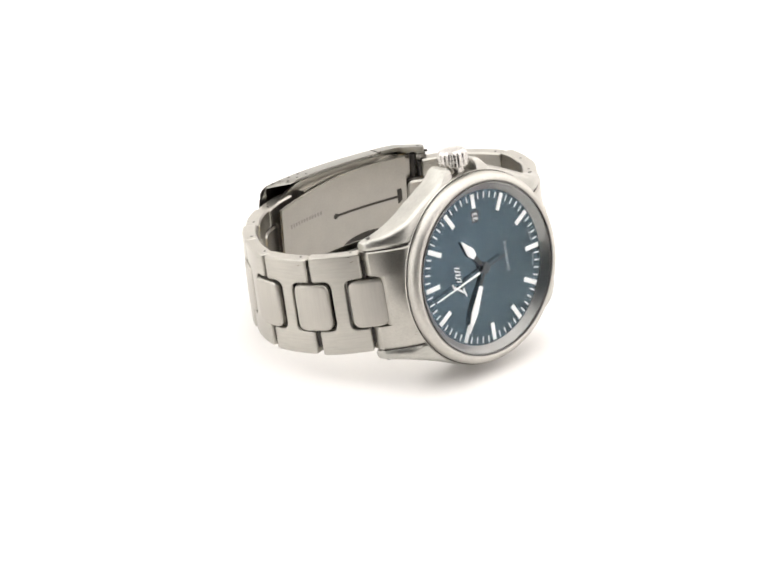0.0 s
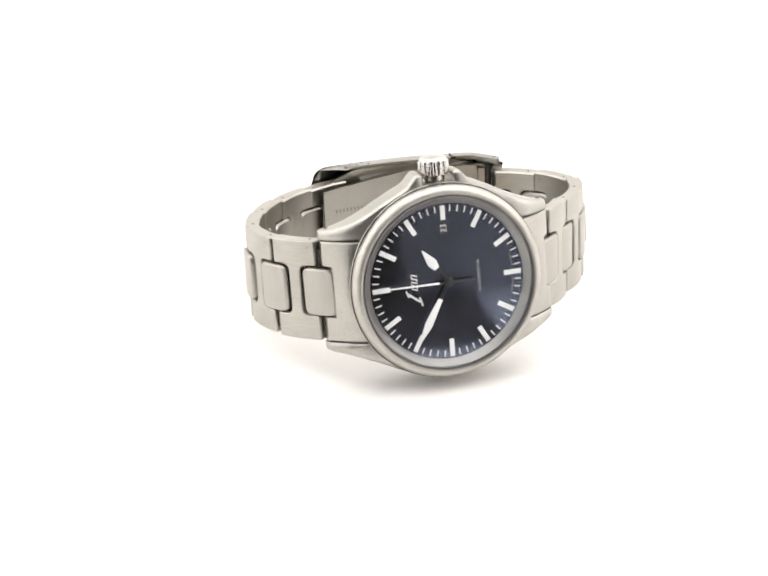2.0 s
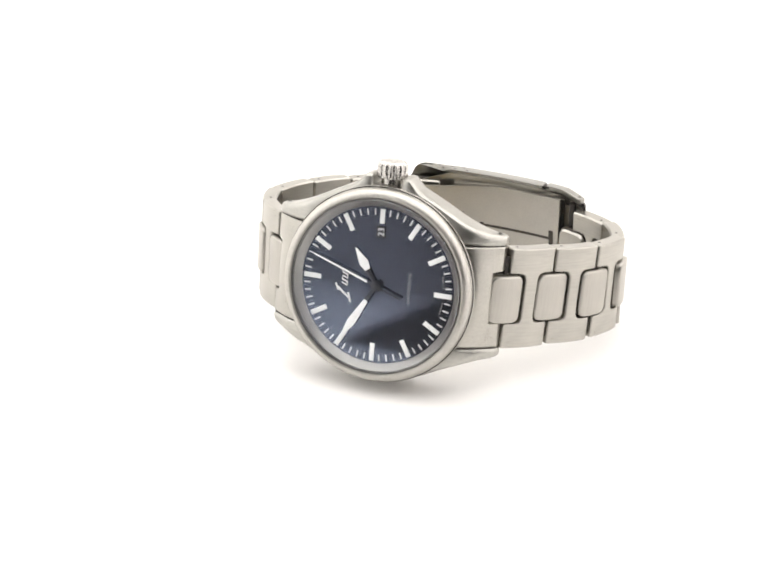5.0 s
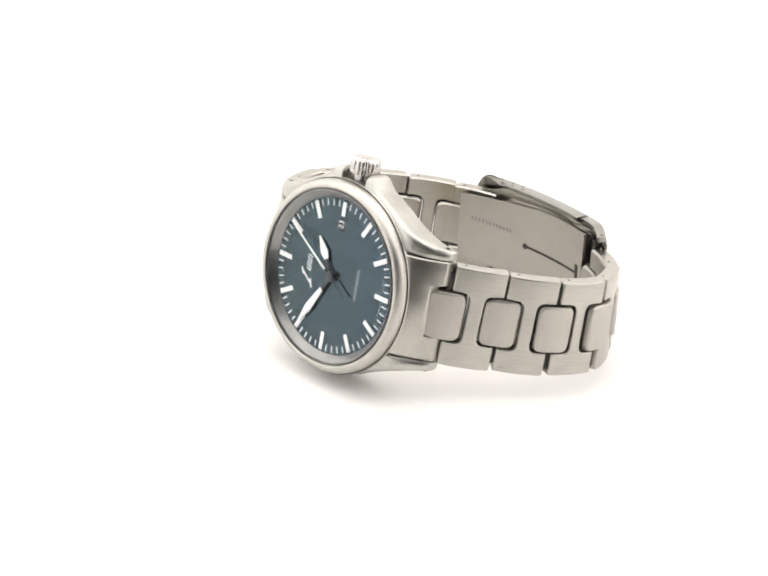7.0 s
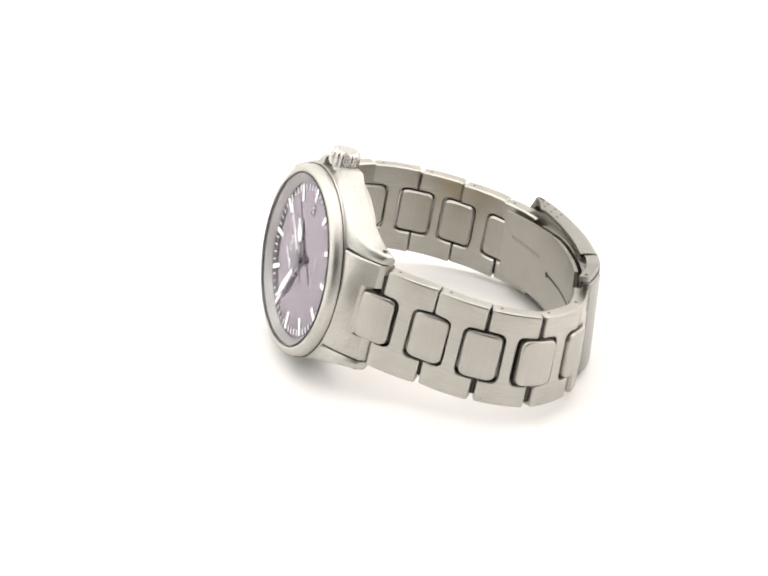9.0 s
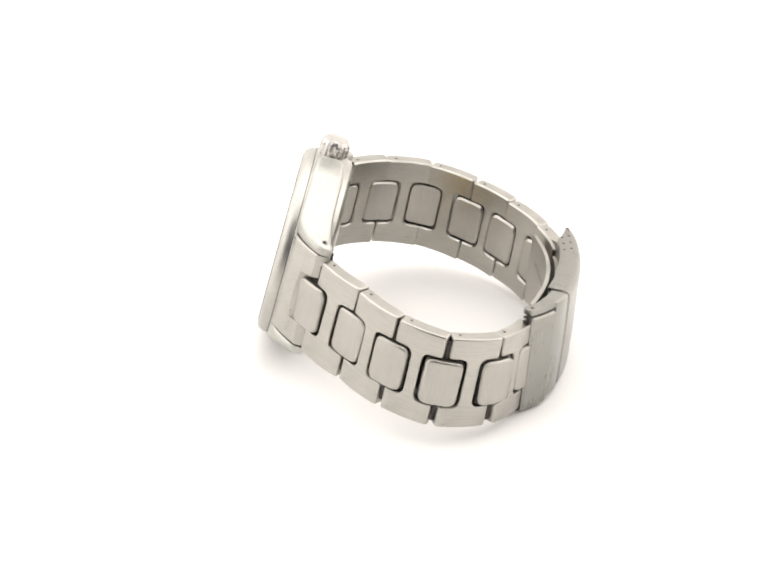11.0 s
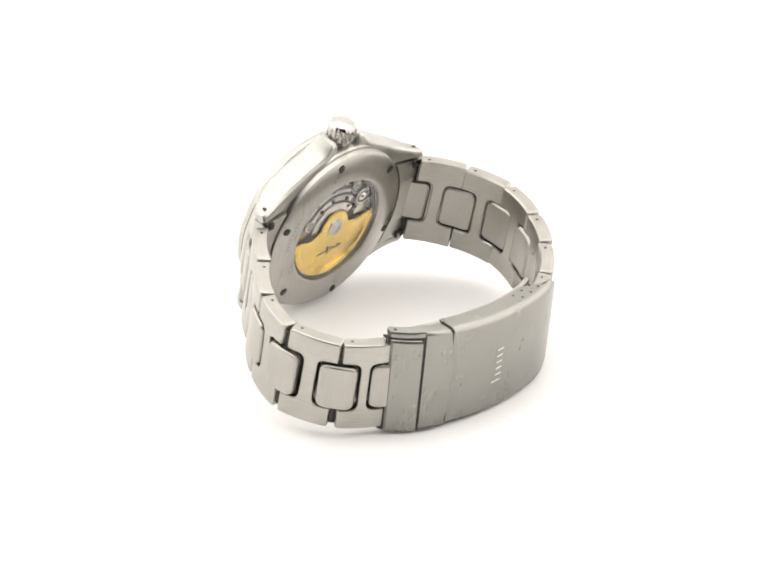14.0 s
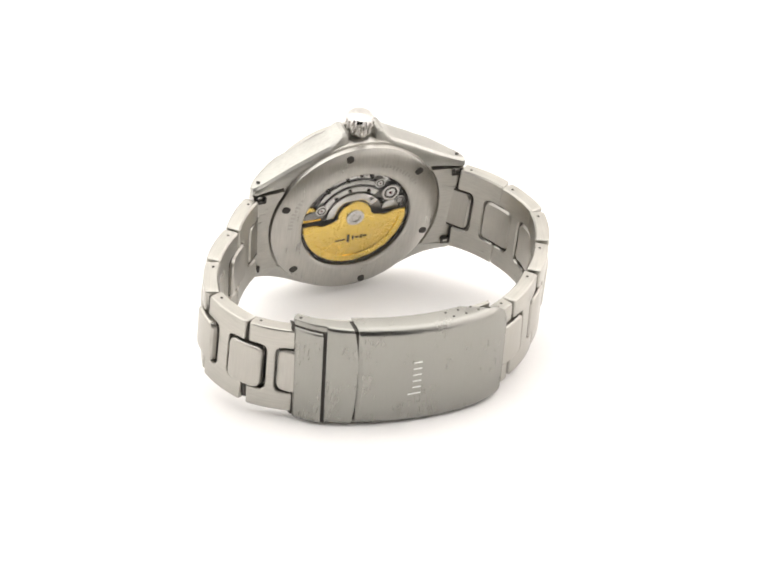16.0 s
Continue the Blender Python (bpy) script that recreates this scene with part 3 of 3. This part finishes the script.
def build_bracelet():
    for joints, side in ((JOINTS_SIX, 1), (JOINTS_TWELVE, -1)):
        for k, (a, b) in enumerate(zip(joints, joints[1:])):
            m, length = frame_between(a, b, side)
            link = part("bracelet_link", h_link(length, WIDE - TAPER * k), LINK, watch, "brushed steel H-shaped link", None, 18)
            mm = m.copy()
            mm.translation *= MM
            link.matrix_basis = mm
            for e in (1, -1):
                for u in (-length / 2 + 2.0,):
                    part("screw", lathe([(0.01, 0.0), (0.01, 0.03), (0.26, 0.03), (0.29, 0.0)], 14, "z", False), PINS, link, "dark link screw", Matrix.Translation((u, e * (WIDE - TAPER * k) / 2, 0)) @ pose(0, 0, 0, -90 * e, 0, 0))
        for k, j in enumerate(joints):
            before = joints[k - 1] if k else (j[0] - side * 5.5, j[1] - 4.6, j[2])
            after = joints[k + 1] if k + 1 < len(joints) else (j[0] - side * 8, j[1] + 4, j[2] + 0.4)
            m, _ = frame_between(before, after, side)
            m.translation = Vector(j) * 1.0
            m.translation += m.to_3x3() @ Vector((-0.25 if k == 0 else 0, 0, 0.25 if k == 0 else -0.1))
            blk = part("centre_link", bent(slab(box_outline(BLOCK_LONG, BLOCK_HIGH - 0.05 * k, 1.7, 6), -THICK / 2 - 0.3, THICK / 2 + 0.12, 0.42), 15.0, 12.0), BLOCK, watch, "brushed steel rounded centre link", None, 18)
            m.translation *= MM
            blk.matrix_basis = m
            # dark slab that stands for the shade in the link gaps, and the pin
            web = part("hinge_gap_shade", slab(box_outline(BLOCK_LONG + 0.15, BLOCK_HIGH + 0.5, 1.6), -1.1, 0.4, 0.2), TUBE, watch, "dark hinge slab with the gap's shade in its colour")
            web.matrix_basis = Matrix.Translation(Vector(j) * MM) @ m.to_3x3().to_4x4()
            pin = part("link_pin", lathe([(0.01, -8.3), (0.75, -8.3), (0.75, 8.3), (0.01, 8.3)], 12, "z"), PINS, watch, "dark link pin")
            m2 = m.copy()
            m2.translation = Vector(j) * MM
            pin.matrix_basis = m2 @ pose(0, 0, 0, 90, 0, 0)
    for sx in (1, -1):
        # end piece between the lugs, cut out for the first centre link
        bm = bmesh.new()
        zs = [-9.8, -9.56, -8, -6.5, -5.15, -4.95, -3, -1, 1, 3, 4.95, 5.15, 6.5, 8, 9.56, 9.8]
        top, low = [], []
        for z in zs:
            x0 = math.sqrt(18.7 ** 2 - z * z)
            x1 = 22.75 if abs(z) >= 5.1 else 21.35
            edge = 0.3 if abs(z) > 9.65 else 0.0
            rowt, rowl = [], []
            for k in range(13):
                x = x0 + (x1 - x0) * min(k / 11, 1.0) - (0.06 if k == 11 else 0)
                x = max(x, x0)
                f = 0.15 + 5.0 * max(0, (x - x0) / (22.75 - x0)) ** 1.5 + edge + (0.12 if k == 12 else 0)
                rowt.append(bm.verts.new((sx * x, f, z)))
                rowl.append(bm.verts.new((sx * x, 7.2 + 0.6 * k / 12, z)))
            top.append(rowt)
            low.append(rowl)
        for g in (top, low):
            for p, q in zip(g, g[1:]):
                for k in range(12):
                    bm.faces.new((p[k], p[k + 1], q[k + 1], q[k]))
        for k in range(12):
            for r in (0, -1):
                bm.faces.new((top[r][k], top[r][k + 1], low[r][k + 1], low[r][k]))
        for a in range(len(zs) - 1):
            for k in (0, 12):
                bm.faces.new((top[a][k], top[a + 1][k], low[a + 1][k], low[a][k]))
        end = part("end_link", bm, LINK, watch, "curved steel end link", None, 18)
        for sz in (1, -1):
            secs = []
            for k in range(10):
                x = 16.3 + 6.3 * k / 9
                f = 0.5 + 5.0 * max(0, (x - 15.9) / 6.85) ** 1.5
                secs.append([(sx * x, y, sz * z) for y, z in ((f, 9.8), (f, 10.16), (f + 1.2, 10.16), (f + 1.2, 9.8))])
            part("seam", loft(secs), PINS, end, "dark seam between end link and lug")


def clasp_y(x):
    return 57.4 - 0.0095 * (x - 2) ** 2 - 0.045 * max(0, x - 20) ** 2 - 0.024 * max(0, -5 - x) ** 2


CLASP_MID = 3.1
CLASP_LEAN = math.tan(radians(10))


def leaned(x, y, z):
    return (x, y - (z - CLASP_MID) * CLASP_LEAN, z + 0.012 * (7 - x) - 0.17 * max(0, x - 22.5))


def clasp_strip(x0, x1, deep, thick, low, high, steps=14, inward=0.0, bow0=0.0, bow1=0.0, taper=0.0, corner=0.0, r=1.5):
    """A bent sheet with two folded flanges, along the clasp's arc; its ends may bow and its last corners be rounded."""
    secs, half = [], (high - low) / 2
    for k in range(steps + 1):
        u = k / steps
        depth = deep - taper * max(0, u - 0.8) * 5
        face = [low + r + (high - low - 2 * r) * i / 8 for i in range(9)]
        turn = [(r - r * math.cos(radians(a)), r - r * math.sin(radians(a))) for a in (0, 18, 36, 54, 72)]
        out = [(-depth, low)] + [(-d, low + e) for e, d in turn] + [(0, z) for z in face] + [(-d, high - e) for e, d in turn[::-1]] + [(-depth, high)]
        ins = [(-depth, high - thick), (-thick, high - thick), (-thick, low + thick), (-depth, low + thick)]
        ring = []
        for d, z in out + ins:
            q = 1 - ((z - (high + low) / 2) / half) ** 2
            cut = 0
            for near, size in ((low + corner - z, corner), (z - high + 1.6 * corner, 1.6 * corner)):
                cut = max(cut, size - math.sqrt(max(0, size ** 2 - max(0, near) ** 2)))
            x = x0 + (x1 + cut - x0) * u + q * (bow0 * (1 - u) + bow1 * u)
            ring.append(leaned(x, clasp_y(x) - inward + d, z + 0.11 * d))
        secs.append(ring)
    return loft(secs)


def build_clasp():
    mid = CLASP_MID
    lo, hi = mid - 9.6, mid + 11.1
    clasp = part("clasp_cover", clasp_strip(17.75, -12.5, 4.4, 0.5, lo, hi, 20, 0.0, -1.1, 0.0, 3.3, 2.6), CLASP, watch, "brushed steel folding clasp cover", None, 35)
    part("clasp_collar", clasp_strip(23.0, 18.5, 3.2, 0.9, lo - 0.15, hi - 0.15, 8, 0.2, 0.0, -1.1, 0.0, 0.0, 0.8), CLASP, watch, "steel clasp collar", None, 35)
    part("safety_flap", clasp_strip(27.7, 23.75, 1.8, 1.0, lo - 0.25, hi - 1.5, 8, -0.3, 0.0, 0.0, 0.0, 0.0, 0.6), CLASP, watch, "fold-over safety flap", None, 35)
    # added dark sheet: the shade in the gap round the flap
    part("flap_gap_shade", clasp_strip(28.05, 22.9, 1.2, 0.5, lo - 0.5, hi - 1.15, 8, 0.35, 0.0, 0.0, 0.0, 0.0, 0.4), PINS, watch, "dark sheet for the shade in the gap round the safety flap", None, 35)
    for up, z in ((1, hi - 0.1), (-1, lo - 0.75)):
        secs = []
        for k in range(11):
            x = 27.6 - 4.8 * k / 10
            end = 1 - 0.75 * max(0, 1 - k / 2.5) ** 2
            y0, y1, z0 = clasp_y(x) - 0.55, clasp_y(x) - 0.55 - 2.8 * end, z - up * (1.1 if up > 0 else 0.25)
            secs.append([leaned(x, yy, zz - 0.11 * (clasp_y(x) - yy)) for yy, zz in ((y0, z0), (y0, z - up * 0.15), (y0 - 0.15, z), (y1 + 0.15, z), (y1, z - up * 0.15), (y1, z0))])
        arm = part("collar_arm", loft(secs), CLASP, watch, "steel arm of the collar beside the safety flap", None, 35)
        at = leaned(26.5, clasp_y(26.5) - 1.9, z - 0.11 * 1.9)
        part("pin_hole", lathe([(0.01, 0.0), (0.01, 0.03), (0.34, 0.03), (0.34, 0.0)], 12, "z", False), PINS, arm, "dark pin hole", pose(*at, 6.3 if up > 0 else 186.3))
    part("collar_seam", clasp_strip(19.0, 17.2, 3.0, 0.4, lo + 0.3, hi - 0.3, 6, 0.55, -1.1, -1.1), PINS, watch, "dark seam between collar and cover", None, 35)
    # pin holes in both flanges
    for z, up in ((hi, 1), (lo, -1)):
        for x, d in ((-6.0, 2.0), (-3.4, 2.0), (-0.8, 2.0), (-4.9, 3.5), (-2.3, 3.5), (0.3, 3.5)):
            at = leaned(x, clasp_y(x) - d, z - 0.11 * d)
            w = 0.4 if d < 2 else 0.27
            part("pin_hole", lathe([(0.01, 0.0), (0.01, 0.02), (w, 0.02), (w, 0.0)], 12, "z", False), PINS, clasp, "dark pin hole", pose(at[0], at[1], at[2] + 0.012 * up, 6.3 if up > 0 else 186.3))

    # folding blades inside, the outer one slotted
    def blade_y(x):
        return 51.4 - 0.0105 * (x - 5) ** 2

    def blade(x0, x1, inward, low, high, name, label):
        secs = []
        for k in range(15):
            x = x0 + (x1 - x0) * k / 14
            y = blade_y(x) - inward
            top = high - 2.2 * min(1, max(0, 8 - x) / 19)
            secs.append([leaned(x, yy, mid + zz) for yy, zz in ((y, low), (y - 0.8, low), (y - 0.8, top), (y, top))])
        return part(name, loft(secs), BLOCK, watch, label, None, 30)

    b = blade(22.5, -11.3, 0.0, -7.4, 8.8, "folding_blade", "brushed steel folding blade with a slot")
    secs = []
    for k in range(9):
        x = 5.0 + 16.2 * k / 8
        y = blade_y(x) - 0.8
        secs.append([leaned(x, y + dy, mid + dz) for dy, dz in ((0.1, -0.28), (-0.02, -0.28), (-0.02, 0.28), (0.1, 0.28))])
    part("slot", loft(secs), PINS, b, "narrow dark slot")
    # dark crescent laid on the blade as the shade of the gap below
    secs = []
    for k in range(13):
        x = 6.5 + 13.0 * k / 12
        y = blade_y(x) - 0.8
        tall = 0.05 + 1.5 * math.sin(math.pi * k / 12) ** 0.7
        secs.append([leaned(x, y + dy, mid + dz) for dy, dz in ((0.1, -7.3), (-0.02, -7.3), (-0.02, -7.3 + tall), (0.1, -7.3 + tall))])
    part("lower_gap_shade", loft(secs), PINS, b, "dark crescent for the shaded gap below the blade's lower edge")
    part("slot_end", lathe([(0.01, 0), (0.01, 0.03), (0.65, 0.03), (0.65, 0)], 16, "z", False), PINS, b, "", pose(5.0, blade_y(5) - 0.82, mid, 90 + 11))
    for k in range(12):
        x = -8.5 + 0.85 * k
        part("engraving", slab(box_outline(0.5, 0.8), 0, 0.03, 0.01), SCRIBED, b, "", pose(*leaned(x, blade_y(x) - 0.81, mid + 2.0), 90 + 11))
    blade(23.0, -2.0, -1.7, -6.5, 8.8, "inner_blade", "second steel folding blade")
    part("slot_notch", slab(box_outline(1.1, 3.6, 0.2), 0, 0.03, 0.01), PINS, b, "dark notch at the slot's end", pose(*leaned(20.9, blade_y(20.9) - 0.82, mid), 90 + 11, 0, -18))
    # the extension plate that closes the inside of the cover
    secs = []
    for k in range(25):
        x = -11.6 + 39.3 * k / 24
        deep = 4.5 - 2.5 * min(1, max(0, (x - 17) / 7))
        top = 10.0 - 1.3 * min(1, max(0, (x - 17) / 7))
        top -= 3.0 * min(1, max(0, (-3 - x) / 8))
        y = clasp_y(x) - deep
        secs.append([leaned(x, yy, mid + zz) for yy, zz in ((y + 0.9, -8.0), (y, -8.0), (y, top), (y + 0.9, top))])
    part("extension_plate", loft(secs), LINK, watch, "light steel extension plate inside the clasp", None, 30)
    blade(27.2, 23.2, -2.0, -8.6, 8.0, "flap_lining", "steel inner plate of the safety flap")
    part("clasp_axle", lathe([(0.01, lo + 1), (0.7, lo + 1), (0.7, hi - 2.6), (0.01, hi - 2.6)], 16, "z"), PINS, watch, "dark clasp axle", pose(25.2, 47.2 + 0.8, 0) @ pose(0, 0.8, 0, 11))
    # maker's mark on the cover, as upright strokes
    for k in range(6):
        z = mid + 3.4 - 1.35 * k
        part("maker_mark", slab(box_outline(2.2 if k < 5 else 3.2, 0.3), 0, 0.04, 0.01), ENGRAVE, clasp, "bright engraved maker's mark", pose(*leaned(6.3 + (0.4 if k == 5 else 0), clasp_y(6.3) + 0.0, z + 0.4), -90 + 10, 0, 0))


build_case()
build_dial()
seconds = build_hands()
build_back()
build_bracelet()
build_clasp()


# the turntable's angle in degrees: it turns by about 12.4 degrees a second
TURNS = [(0.0, 42.8), (0.5, 37.0), (1.0, 30.48), (1.5, 24.83), (2.0, 18.31), (2.5, 12.74), (3.0, 6.17), (3.5, 0.41), (4.0, -6.14), (4.2, -8.63), (6.3, -34.46), (6.5, -36.88), (7.0, -43.39), (7.5, -49.19), (8.0, -55.59), (8.5, -61.52), (9.0, -68.06), (9.2, -70.53), (11.3, -96.62), (11.5, -99.24), (12.0, -105.96), (12.5, -111.86), (13.0, -118.59), (13.5, -124.47), (14.0, -131.27), (14.5, -137.07), (15.0, -143.78), (15.5, -149.74), (16.0, -156.47)]


def motions():
    """The watch turns steadily on its table, and its seconds hand runs on."""
    sit = pose(0.003319, -0.020633, REST, 0, 0, 0) @ pose(0, 0, 0, 0, -0.781, 0) @ pose(0, 0, 0, -14.42, 0, 0) @ pose(0, 0, 0, 0, 0, -0.865)
    walk(watch, [(t, pose(0, 0, 0, 0, 0, a) @ sit) for t, a in TURNS])
    walk(seconds, [(k * 0.5, at_clock(-10.7 + 3.0 * k)) for k in range(33)])


motions()
